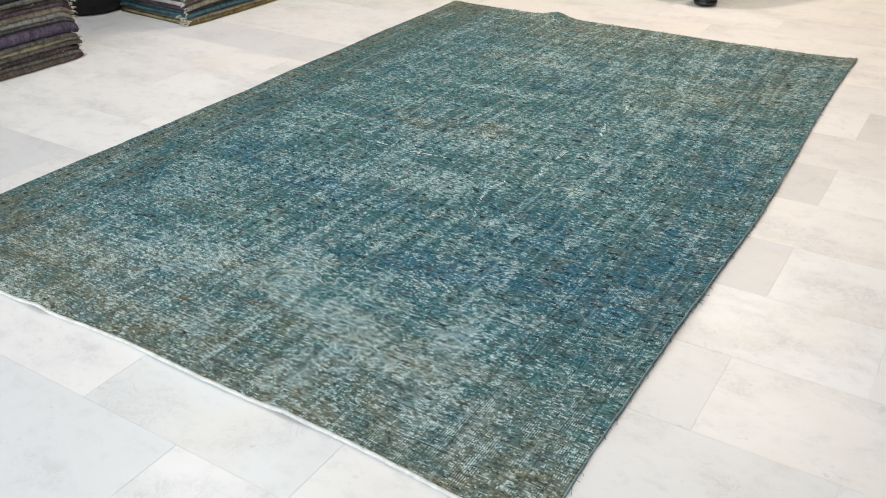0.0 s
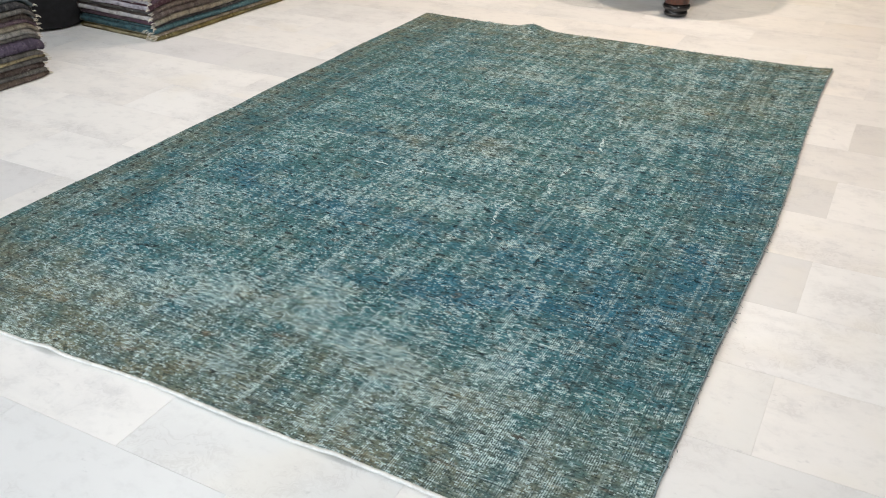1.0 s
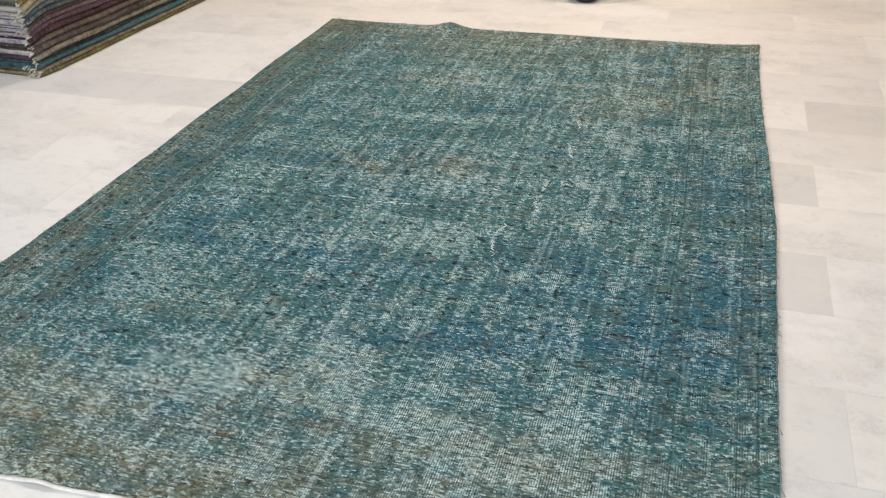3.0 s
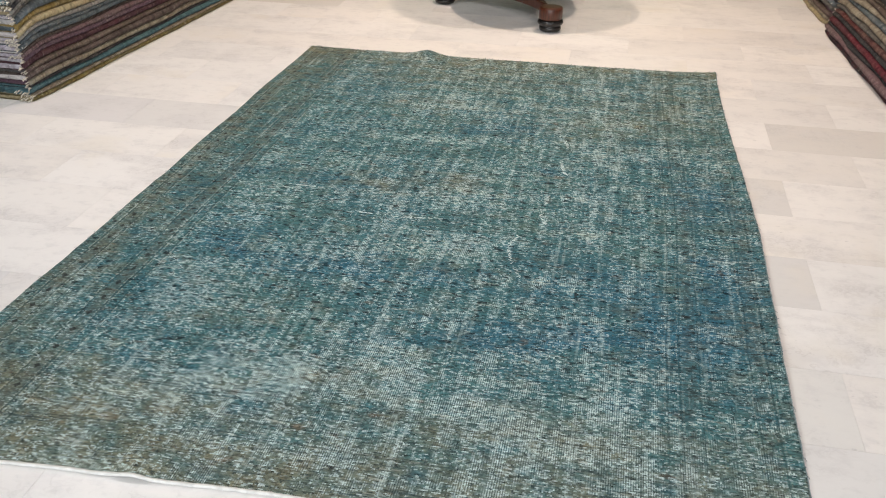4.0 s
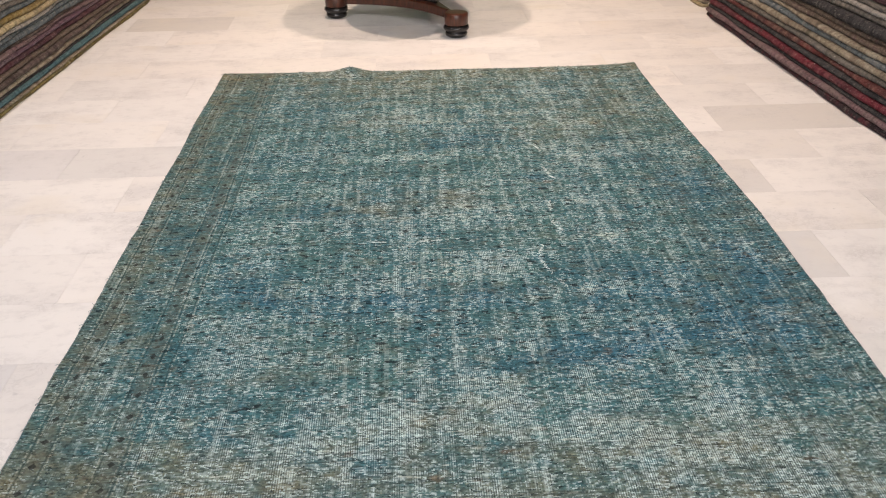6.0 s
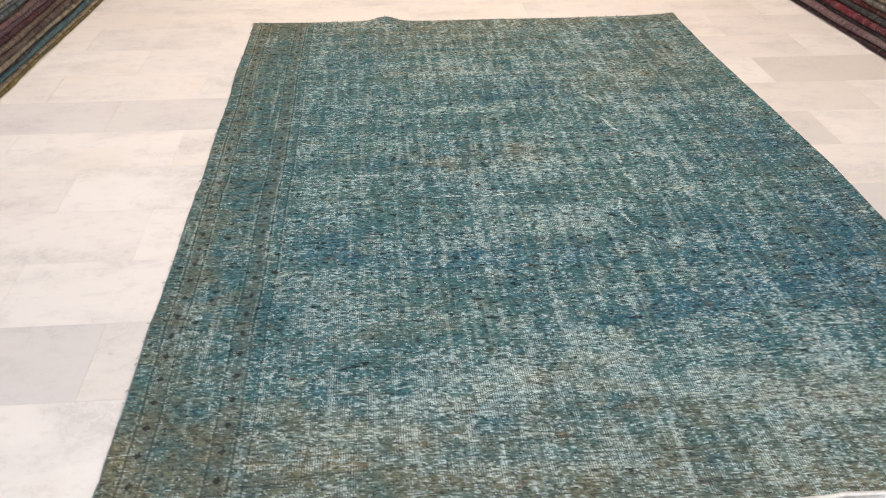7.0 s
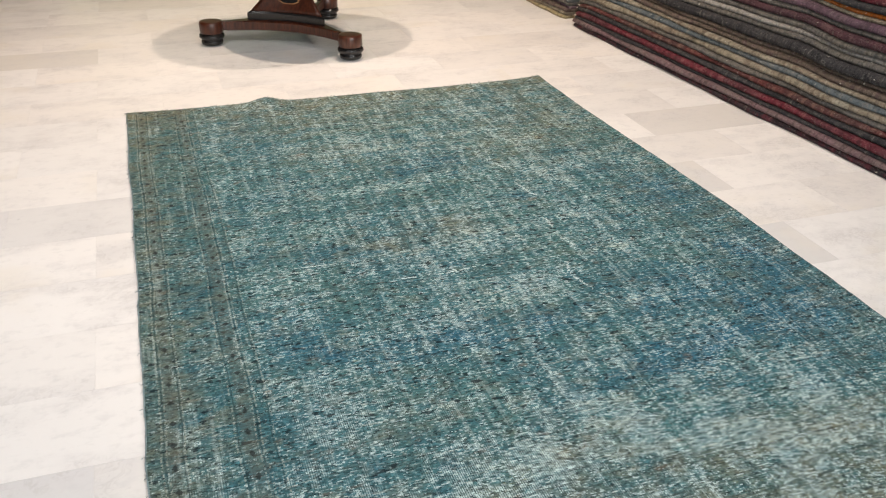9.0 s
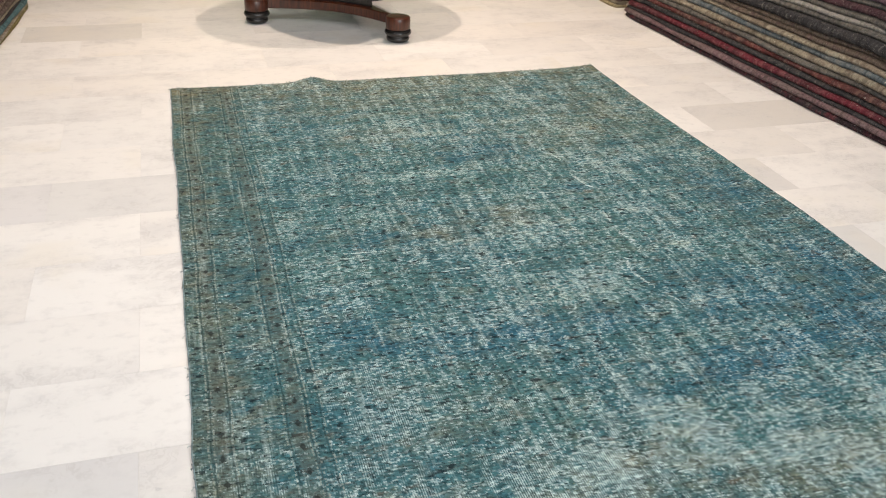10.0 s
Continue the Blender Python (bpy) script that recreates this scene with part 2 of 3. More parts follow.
part("plinth", loft([tri_outline(0.134, 0.285, 0.035), tri_outline(0.172, 0.285, 0.035), tri_outline(0.183, 0.27, 0.035)]), BLACK_LACQUER, table, "black lacquered plinth", smooth=False)
col = [(0.183, 0.262), (0.20, 0.25), (0.23, 0.218), (0.27, 0.185), (0.33, 0.152), (0.40, 0.128), (0.50, 0.112), (0.60, 0.115), (0.66, 0.14), (0.69, 0.2)]
part("pedestal", loft([tri_outline(z, r, 0.012 + 0.05 * r) for z, r in col]), MAHOGANY, table)
for a, b in ((0, 1), (1, 2), (2, 0)):
    va, vb = Vector(feet[a]).normalized(), Vector(feet[b]).normalized()
    out = (va + vb).normalized()
    side = Vector((-out.y, out.x))

    def panel(grow, lift):
        bm = bmesh.new()
        rows = []
        for z, half in ((0.245 - grow, 0.0), (0.235 - grow, 0.025), (0.245 - grow * 0.6, 0.055), (0.27, 0.062), (0.33, 0.045), (0.40, 0.036), (0.50, 0.032), (0.58, 0.03 + grow)):
            r = float(np.interp(z, [c[0] for c in col], [c[1] for c in col]))
            depth = r * ((va + vb) / 2).length - (0.012 + 0.05 * r) + lift
            half = half + grow if half else 0.006 + grow
            c = out * depth
            rows.append((bm.verts.new((*(c - side * half), z)), bm.verts.new((*(c + side * half), z))))
        for p, q in zip(rows, rows[1:]):
            bm.faces.new((p[0], p[1], q[1], q[0]))
        ext = bmesh.ops.extrude_face_region(bm, geom=list(bm.faces))
        bmesh.ops.translate(bm, verts=[v for v in ext["geom"] if isinstance(v, bmesh.types.BMVert)], vec=(*(-out * 0.02), 0))
        return bm
    part("inlay", panel(0.005, 0.004), INLAY, table, "thin pale inlaid line", smooth=False)
    part("inset_panel", panel(0.0, 0.006), BLACK_LACQUER, table, "black shield-shaped panel", smooth=False)
part("tabletop", lathe([(0.20, 0.69), (0.40, 0.70), (0.425, 0.712), (0.43, 0.725), (0.43, 0.745), (0.42, 0.755), (0.40, 0.757)], 72), MAHOGANY, table)

# ---- green counter at the back ----
counter = thing("shop_counter", "green painted wooden counter with panelled front", "counter", (0, 5.745, 0))
part("body", box(-0.22, 2.2, 0.03, 0.6, 0.012, 0.9, 0.004), GREEN, counter)
# low strip coloured as the shade along the counter's foot
part("plinth", box(-0.05, 2.2, 0.012, 0.5, 0.0, 0.03, 0.003), SHADOW_GREEN, counter, "strip in shaded green along the counter's foot")
for px in (-0.236, 0.945, 2.02):
    part("pilaster", box(px, px + 0.185, -0.002, 0.05, 0.0, 0.9, 0.004), OLIVE, counter, "olive green upright")
part("countertop", box(-0.26, 2.24, -0.03, 0.64, 0.9, 0.935, 0.006), MAHOGANY, counter)


def drape(name, label, at, w, d, h, mat, seed):
    """Soft cloth bundle standing on the floor."""
    t = thing(name, label, "textile", at)
    rings = []
    for i in range(12):
        f = i / 11
        ring = []
        for j in range(40):
            a = 2 * math.pi * j / 40
            r = 1 + 0.16 * math.sin(5 * a + seed) * (1 - 0.4 * f) + 0.10 * noise.noise((math.cos(a) * 2, math.sin(a) * 2, f * 3 + seed))
            s = (0.88 + 0.15 * math.sin(math.pi * min(1, f * 1.3))) * (1 if f < 0.9 else 0.8)
            ring.append((w / 2 * r * s * math.cos(a), d / 2 * r * s * math.sin(a), h * f))
        rings.append(ring)
    part("cloth", loft(rings), mat, t)
    return t


drape("cloth_bundle", "pale grey cloth bundle standing on the floor", (-0.315, 5.80, 0), 0.12, 0.16, 0.5, GREY_CLOTH, 1.0)
drape("cloth_bundle", "dark purple cloth bundle standing on the floor", (-0.46, 5.78, 0), 0.16, 0.16, 0.55, PURPLE_CLOTH, 3.0)

# ---- black round pouf behind the rug stacks ----
pouf = thing("pouf", "black fabric covered round pouf on the floor", "pouf", (-1.60, 2.05, 0))
part("seat", lathe([(0.17, 0.0), (0.205, 0.012), (0.222, 0.06), (0.228, 0.18), (0.222, 0.32), (0.20, 0.385), (0.15, 0.41), (0.05, 0.415)], 56), BLACK_FABRIC, pouf)
part("piping", lathe([(0.222, 0.30), (0.230, 0.304), (0.230, 0.312), (0.222, 0.316)], 56), BLACK_LACQUER, pouf)

# ---- stacks of folded rugs ----
PALETTE = {
    "olive": ((0.20, 0.16, 0.055), (0.13, 0.115, 0.06), (0.27, 0.24, 0.12)),
    "teal": ((0.075, 0.155, 0.18), (0.095, 0.175, 0.195), (0.05, 0.10, 0.12)),
    "tan": ((0.27, 0.24, 0.185), (0.23, 0.19, 0.15), (0.36, 0.34, 0.28)),
    "brown": ((0.12, 0.095, 0.078), (0.15, 0.12, 0.10), (0.09, 0.055, 0.06)),
    "umber": ((0.075, 0.058, 0.052), (0.10, 0.075, 0.07), (0.13, 0.11, 0.095)),
    "wine": ((0.085, 0.035, 0.045), (0.075, 0.040, 0.05), (0.12, 0.07, 0.075)),
    "rose": ((0.20, 0.125, 0.14), (0.18, 0.135, 0.135), (0.13, 0.080, 0.095)),
    "grey": ((0.13, 0.125, 0.12), (0.16, 0.15, 0.135), (0.09, 0.09, 0.095)),
    "pale": ((0.34, 0.33, 0.31), (0.28, 0.27, 0.25), (0.22, 0.21, 0.22)),
    "lilac": ((0.42, 0.39, 0.45), (0.36, 0.35, 0.40), (0.48, 0.46, 0.48)),
    "slate": ((0.10, 0.13, 0.15), (0.13, 0.155, 0.17), (0.17, 0.18, 0.18)),
    "cream": ((0.42, 0.36, 0.22), (0.37, 0.31, 0.20), (0.28, 0.22, 0.12)),
    "gold": ((0.28, 0.20, 0.07), (0.22, 0.17, 0.08), (0.34, 0.28, 0.16)),
    "coal": ((0.035, 0.035, 0.04), (0.05, 0.05, 0.055), (0.075, 0.07, 0.07)),
    "night": ((0.05, 0.022, 0.028), (0.03, 0.03, 0.035), (0.12, 0.03, 0.04)),
    "red": ((0.145, 0.022, 0.036), (0.10, 0.036, 0.045), (0.20, 0.07, 0.08)),
    "brick": ((0.12, 0.035, 0.035), (0.085, 0.045, 0.045), (0.20, 0.12, 0.10)),
    "orange": ((0.42, 0.12, 0.02), (0.34, 0.10, 0.025), (0.30, 0.15, 0.06)),
    "chalk": ((0.60, 0.58, 0.57), (0.52, 0.50, 0.50), (0.42, 0.40, 0.43)),
    "mist": ((0.52, 0.48, 0.55), (0.45, 0.43, 0.49), (0.58, 0.56, 0.58)),
    "purple": ((0.085, 0.068, 0.105), (0.10, 0.08, 0.12), (0.06, 0.05, 0.075)),
    "plum": ((0.13, 0.08, 0.11), (0.15, 0.11, 0.125), (0.10, 0.06, 0.085)),
}
WOOL = {name: wool(name + "_wool", *(tuple(x * 0.88 for x in c) for c in cols)) for name, cols in PALETTE.items()}
WORDS = {"olive": "olive gold", "teal": "teal blue", "tan": "beige tan", "brown": "grey brown", "umber": "dark umber", "wine": "wine red", "rose": "dusty rose",
         "grey": "grey", "pale": "pale grey", "lilac": "pale lilac", "slate": "blue grey", "chalk": "off-white", "mist": "pale lilac grey", "cream": "cream", "gold": "golden yellow", "coal": "charcoal", "night": "black and dark red",
         "red": "crimson", "brick": "brick red", "orange": "orange", "purple": "deep purple", "plum": "mauve plum"}


def fold_profile(width, t, side, skew):
    """Cross-section of a folded rug: round fold at +x, soft ends at -x. Points (x, height share 0..1)."""
    pts = []
    for i in range(9):
        a = -math.pi / 2 + math.pi * i / 8
        pts.append((t * 0.62 * math.cos(a), 0.5 + 0.5 * math.sin(a)))
    left = []
    for i in range(5):
        a = math.pi / 2 + math.pi * i / 4
        left.append((-width + t * 0.4 * math.cos(a), 0.5 + 0.5 * math.sin(a)))
    return pts + left


def rug_stack(layers, corner, turn, length, width, seed, group, place, slump=0.0, ends=(), thick=(0.022, 0.034), wave=0.010, far=False, hems=()):
    """Folded rugs piled up: local +x is the side with the folds, y runs along them, the near end at y = 0."""
    rnd = random.Random(seed)
    base = pose(*corner, 0, 0, turn)
    steps = 46
    ys = [i / (steps - 1) for i in range(steps)]
    bottom = [[0.0, 0.0] for _ in ys]
    for n, (key, share) in enumerate(layers):
        t = rnd.uniform(*thick) * share
        y0, y1 = rnd.uniform(-0.012, 0.012), length + rnd.uniform(-0.015, 0.015)
        back = -slump * n + rnd.uniform(-0.010, 0.010)
        ph, fr = rnd.uniform(0, 9), rnd.uniform(0.8, 1.7)
        rug = new("folded_rug")
        rug.matrix_world = base
        tagged(rug, f"folded {WORDS[key]} wool rug in {place}", "rug", group)
        rings, top = [], []
        prof = fold_profile(width, t, 1, 0)
        for i, f in enumerate(ys):
            y = y0 + (y1 - y0) * f
            near_end = min(1.0, min(f, 1 - f) * (steps - 1) / 1.6)
            rise = t * (1 + 0.15 * noise.noise((y * 2.1 * fr, n * 3.7, seed))) * (0.88 + 0.12 * near_end)
            lift = wave * 0.5 * (1 + noise.noise((y * 0.9 + 1.3, n * 0.23, seed + 5.0))) * (1 if n else 0)
            edge = back + 0.017 * noise.noise((y * 1.6 * fr, ph, seed)) + 0.006 * noise.noise((y * 7, ph, 2.0)) - 0.012 * (1 - near_end)
            b = bottom[i]
            ring = [(edge + x, y, b[0] + h * rise) for x, h in prof]
            rings.append(ring)
            top.append([b[0] + rise - 0.0008 + (0.10 * lift if n % 3 == 0 else 0.0), 0.0])
        bottom = top
        part("wool", loft(rings), WOOL[key], rug)
        end, away, tip = (rings[-1], 1, y1) if far else (rings[0], -1, y0)
        # rolled end of the rug, showing its paler back
        zc, half = (end[0][2] + end[8][2]) / 2, (end[8][2] - end[0][2]) / 2
        rows = []
        for j in range(26):
            f = j / 25
            x = back - width + 0.004 + (width - 0.012) * f
            out = 0.5 * half + 0.004 * noise.noise((x * 9, n * 2.1, seed))
            droop = 0.35 * half * noise.noise((x * 6, n * 1.7, seed + 2.0))
            rows.append([(x, tip - away * 0.006 + away * (out + 0.006) * max(0.0, math.cos(b)) - (away * 0.004 if math.cos(b) < 0 else 0), max(0.0012, zc + droop + 0.93 * half * math.sin(b))) for b in [2 * math.pi * q / 10 for q in range(10)]])
        part("rolled_end", loft(rows), WOOL[hems[n % len(hems)] if hems else key], rug, "rolled rug end")
        bm = bmesh.new()
        span = (width if n in ends else 0.06) if rnd.random() < 0.3 or n in ends else 0.012
        count = max(4, int(span / 0.005))
        for j in range(count):
            x = back - span + (span + 0.004) * j / count
            z = max(zc + half * rnd.uniform(-0.7, 0.5), 0.004)
            l, dx = rnd.uniform(0.007, 0.019), rnd.uniform(-0.006, 0.006)
            y = tip + away * half * 0.45
            add_strand(bm, [(x, y - away * 0.006, z), (x + dx * 0.5, y + away * l * 0.5, z + 0.001), (x + dx, y + away * l, max(0.003, z - l * rnd.uniform(0.1, 0.5)))], 0.0022)
        tagged(part("fringe", bm, CREAM_YARN, rug, "short cream cotton fringe"), kind="stuff")
    return bottom


def fill(names):
    return [(n, 1.0) if isinstance(n, str) else n for n in names]


rug_stack(fill(["olive", ("tan", 0.5), "teal", ("coal", 0.65), ("tan", 1.15), "umber", ("brown", 0.9), ("wine", 1.15), ("plum", 0.8), "rose", ("umber", 0.6), "slate", ("slate", 0.7), ("pale", 0.8), "cream", "gold", "slate", ("grey", 0.8), "pale", "coal", "grey", "brown", "plum", "slate"]),
          (-0.815, 2.045, 0), -3.6, 2.75, 0.55, 3, "rug pile by the pouf", "a tall pile", 0.0, (), hems=("cream", "cream", "teal", "teal", "plum", "chalk", "grey", "mist", "mist", "mist", "chalk", "mist", "chalk", "mist", "chalk", "slate", "chalk", "mist"))
rug_stack(fill(["night", "rose", ("coal", 0.7), "red", ("coal", 0.9), "brick", ("grey", 0.9), "tan", "slate", ("tan", 0.8), "brown", ("brown", 0.7), ("coal", 1.5), "grey", ("pale", 0.7), "grey", "wine", "grey", "plum", ("tan", 0.7), ("orange", 0.7), "coal", "red", "brown", "grey"]),
          (2.905, 4.06, 0), 180 + 3.6, 3.8, 0.75, 11, "long rug pile", "a long pile", 0.006, (), (0.026, 0.036))
rug_stack(fill(["brown", ("grey", 0.7), ("umber", 1.0), ("grey", 0.7), ("cream", 0.9), ("grey", 0.9), ("purple", 1.9), "grey", ("pale", 1.0), ("tan", 0.9), "plum", "umber", ("grey", 0.8), "coal", "slate"]),
          (-0.972, 0.13, 0), -4.0, 1.30, 0.6, 23, "short rug pile", "a short pile", 0.0, (), (0.02, 0.03), 0.01, True, hems=("coal", "coal", "slate", "grey", "chalk", "slate", "purple", "slate", "chalk", "pale", "chalk", "grey", "chalk", "slate", "pale"))
rug_stack(fill(["cream", "tan", "brown", "plum", "grey", "slate", "coal", "brick", "tan", "grey"]),
          (2.86, 5.55, 0), 180 + 3.4, 1.3, 0.7, 31, "far rug pile", "a far pile", 0.004, ())

# ---- the overdyed rug ----
RL = 3.112


def ease(a, b, t):
    f = min(1.0, max(0.0, (t - a) / (b - a)))
    return f * f * (3 - 2 * f)


def rug_edges(u, v):
    """Place on the floor of the rug's point (u across, v along, both 0..1)."""
    y = -0.004 + (RL + 0.004) * v
    left = 0.120 + 0.010 * v + 0.009 * noise.noise((y * 2.2, 3.1, 0.0)) + 0.003 * noise.noise((y * 7, 6.0, 0)) + 0.002 * noise.noise((y * 14, 1.0, 0))
    right = 2.253 + 0.011 * ease(0.6, 1.4, y) - 0.036 * ease(1.3, 3.1, y) + 0.008 * noise.noise((y * 1.7, 9.4, 0.0)) + 0.003 * noise.noise((y * 6, 4.0, 0)) + 0.0015 * noise.noise((y * 16, 2.0, 0))
    x = left + (right - left) * u
    y += (1 - v) ** 7 * (0.012 * noise.noise((x * 2.6, 0.2, 4.0)) - 0.047 + 0.040 * ease(0.3, 1.15, x))
    y += v ** 8 * (0.006 * noise.noise((x * 3.0, 5.0, 4.0)) + 0.022 * ease(1.9, 2.24, x) + 0.020 * ease(0.45, 0.14, x))
    return x, y


def rug_height(x, y, u, v):
    z = 0.0062 + 0.0007 * noise.noise((x * 3, y * 3, 0)) + 0.0004 * noise.noise((x * 11, y * 11, 7))
    edge = min(u * 2.1, (1 - u) * 2.1, v * 3.15, (1 - v) * 3.15)
    near = max(0.0, 1 - edge / 0.16) ** 2
    z += near * (0.003 if v < 0.06 else 0.006) * max(0, noise.noise((x * 2.3 + 4, y * 2.3, 1.5)) + 0.15)
    z += 0.007 * max(0.0, 1 - (1 - u) * 2.1 / 0.12) ** 2 * ease(0.1, 0.6, y)
    z += 0.024 * math.exp(-((x - 0.775) / 0.07) ** 2) * math.exp(-((y - 3.12) / 0.075) ** 2)
    z += 0.010 * math.exp(-((x - 0.80) / 0.04) ** 2) * math.exp(-(y / 0.06) ** 2)
    z += 0.006 * math.exp(-((x - 1.64) / 0.04) ** 2) * math.exp(-(y / 0.05) ** 2)
    return z


def spread(x, y, spots):
    """Sum of soft spots (x, y, half-width, half-length, strength)."""
    total = 0.0
    for sx, sy, rx, ry, k in spots:
        total += k * math.exp(-((x - sx) / rx) ** 2 - ((y - sy) / ry) ** 2)
    return total


# soft spots of the rug: bare patches, blue places and places with olive left in them
WORN = [(0.97, 0.36, 0.24, 0.10, 0.35), (0.59, 1.20, 0.035, 0.10, 0.38), (0.56, 0.70, 0.06, 0.12, 0.26), (0.96, 2.41, 0.16, 0.07, 0.32), (1.28, 1.57, 0.10, 0.14, 0.26),
        (1.38, 1.18, 0.14, 0.06, 0.29), (1.26, 0.52, 0.05, 0.14, 0.26), (1.44, 0.40, 0.10, 0.12, 0.26), (1.81, 0.46, 0.14, 0.07, 0.29), (1.65, 2.49, 0.14, 0.10, 0.26),
        (1.76, 1.96, 0.16, 0.10, 0.22), (1.73, 1.41, 0.08, 0.16, 0.20), (1.85, 0.16, 0.30, 0.10, 0.20), (1.10, 2.0, 0.30, 0.05, 0.16), (1.55, 0.24, 0.5, 0.06, 0.16)]
BLUE = [(0.95, 0.93, 0.20, 0.10, 0.45), (1.30, 0.93, 0.25, 0.08, 0.45), (1.82, 0.95, 0.25, 0.16, 0.52), (2.15, 0.95, 0.12, 0.35, 0.52), (1.45, 0.62, 0.16, 0.07, 0.68),
        (1.68, 0.70, 0.20, 0.07, 0.68), (1.98, 0.74, 0.18, 0.10, 0.68), (2.08, 1.66, 0.14, 0.16, 0.60), (0.55, 1.08, 0.14, 0.16, 0.45), (2.10, 1.15, 0.14, 0.12, 0.45),
        (0.70, 1.55, 0.20, 0.07, 0.38), (1.30, 2.15, 0.20, 0.10, 0.34), (0.62, 0.95, 0.16, 0.05, 0.38), (1.55, 1.75, 0.12, 0.08, 0.30)]
FADED = [(0.93, 1.54, 0.14, 0.10, 0.5), (1.22, 1.62, 0.12, 0.10, 0.6), (0.57, 0.22, 0.25, 0.14, 0.5), (0.78, 0.62, 0.16, 0.07, 0.3), (1.71, 0.31, 0.24, 0.08, 0.5),
         (1.14, 0.41, 0.20, 0.10, 0.5), (1.03, 2.83, 0.7, 0.22, 0.55), (1.70, 2.30, 0.30, 0.25, 0.45), (2.0, 2.6, 0.2, 0.3, 0.4), (0.95, 2.4, 0.25, 0.12, 0.4)]


DARK = [(0.615, 0.462, 0.014, 0.006, 0.9), (0.640, 0.468, 0.016, 0.007, 1.0), (0.668, 0.482, 0.012, 0.012, 1.0), (0.605, 1.640, 0.012, 0.006, 0.9), (0.628, 1.637, 0.014, 0.008, 1.0),
        (1.217, 0.089, 0.02, 0.008, 0.8), (1.750, 0.450, 0.020, 0.008, 0.7), (1.805, 0.644, 0.018, 0.010, 0.8), (1.373, 0.615, 0.03, 0.010, 0.7), (1.071, 0.823, 0.014, 0.008, 0.8),
        (1.793, 1.650, 0.02, 0.010, 0.8), (1.367, 2.035, 0.02, 0.010, 0.8), (0.535, 1.02, 0.028, 0.012, 0.75), (0.82, 0.97, 0.016, 0.010, 0.8), (0.816, 0.79, 0.012, 0.008, 0.8),
        (0.956, 1.92, 0.022, 0.009, 0.8), (0.532, 2.197, 0.016, 0.010, 0.8), (1.447, 1.712, 0.016, 0.010, 0.8), (1.733, 1.019, 0.018, 0.010, 0.8), (0.35, 1.161, 0.014, 0.010, 0.8), (1.814, 1.527, 0.016, 0.010, 0.8)]


def overdyed_pile():
    k = Tree("overdyed_wool_pile", 0.95)
    v = k.coords()
    sep = k.t.nodes.new("ShaderNodeSeparateXYZ")
    k.put(sep.inputs[0], v)
    X, Y = sep.outputs[0], sep.outputs[1]
    worn, blue, faded, dark, du, dv = (k.attribute(n) for n in ("worn", "blue", "faded", "dark", "du", "dv"))
    def spread_noise(scale, stretch, detail=4, rough=0.65, gain=4.0, at=None):
        return k.math("MULTIPLY", k.math("SUBTRACT", k.noise(v if at is None else at, scale, detail, rough, stretch), 0.5), gain)
    # every knot has one colour: fine patterns are laid out knot by knot, in slightly wavy rows
    sway = k.math("MULTIPLY", spread_noise(3.0, (1, 0.6, 1), 2), 0.006)

    def snapped(value, size):
        return k.math("MULTIPLY", k.math("FLOOR", k.math("DIVIDE", value, size)), size)
    cell = k.t.nodes.new("ShaderNodeCombineXYZ")
    k.put(cell.inputs[0], snapped(k.math("ADD", X, k.math("MULTIPLY", sway, 0.4)), 0.0040))
    k.put(cell.inputs[1], snapped(k.math("ADD", Y, sway), 0.0036))
    knot = cell.outputs[0]
    # ground colour: teal, drifting to blue, sea green and olive
    drift = spread_noise(2.4, (1, 1, 1))
    c = k.mix(k.step(drift, -0.6, 0.6), (0.044, 0.132, 0.158), (0.056, 0.146, 0.154))
    c = k.mix(k.math("ADD", blue, k.math("MULTIPLY", spread_noise(9, (1, 1.6, 1)), 0.5), clamp=True), c, (0.028, 0.122, 0.190))
    c = k.mix(k.math("ADD", k.math("MULTIPLY", faded, 0.8), k.math("MULTIPLY", spread_noise(11, (1, 1.5, 1), 5), 0.55), clamp=True), c, (0.165, 0.165, 0.112))
    # rust and brown remains in small places
    rust = k.step(k.noise(v, 13, 4, 0.6, (1, 1.7, 1)), 0.60, 0.72)
    c = k.mix(k.math("MULTIPLY", rust, 0.55), c, (0.135, 0.088, 0.055))
    # light and dark of the knots, short dashes across the rug
    dash = spread_noise(46, (0.8, 2.2, 1.0), 4, 0.75, 5.0, knot)
    dash2 = spread_noise(115, (0.55, 1.8, 1.0), 3, 0.7, 5.0, knot)
    tone = k.math("ADD", 1.0, k.math("ADD", k.math("MULTIPLY", dash, 0.55), k.math("MULTIPLY", dash2, 0.50)))
    tone = k.math("MAXIMUM", tone, 0.16)
    grey = k.t.nodes.new("ShaderNodeCombineXYZ")
    for s in grey.inputs:
        k.put(s, tone)
    c = k.mix(1.0, c, grey.outputs[0], "MULTIPLY")
    # wear runs in streaks along the warps and in bands across
    centre = k.math("MULTIPLY", k.step(X, 0.65, 1.1), k.step(X, 2.15, 1.8))
    columns = k.math("MULTIPLY", spread_noise(10, (3.0, 0.34, 1.0), 4, 0.65), k.math("ADD", 0.75, k.math("MULTIPLY", centre, 0.5)))
    rows = spread_noise(7.0, (0.30, 1.9, 1.0), 3, 0.6)
    cloud = spread_noise(5.5, (1, 1, 1), 4)
    amount = k.math("ADD", k.math("ADD", worn, k.math("SUBTRACT", k.math("MULTIPLY", k.step(Y, 1.3, 0.4), 0.05), 0.01)), k.math("MULTIPLY", columns, 0.43))
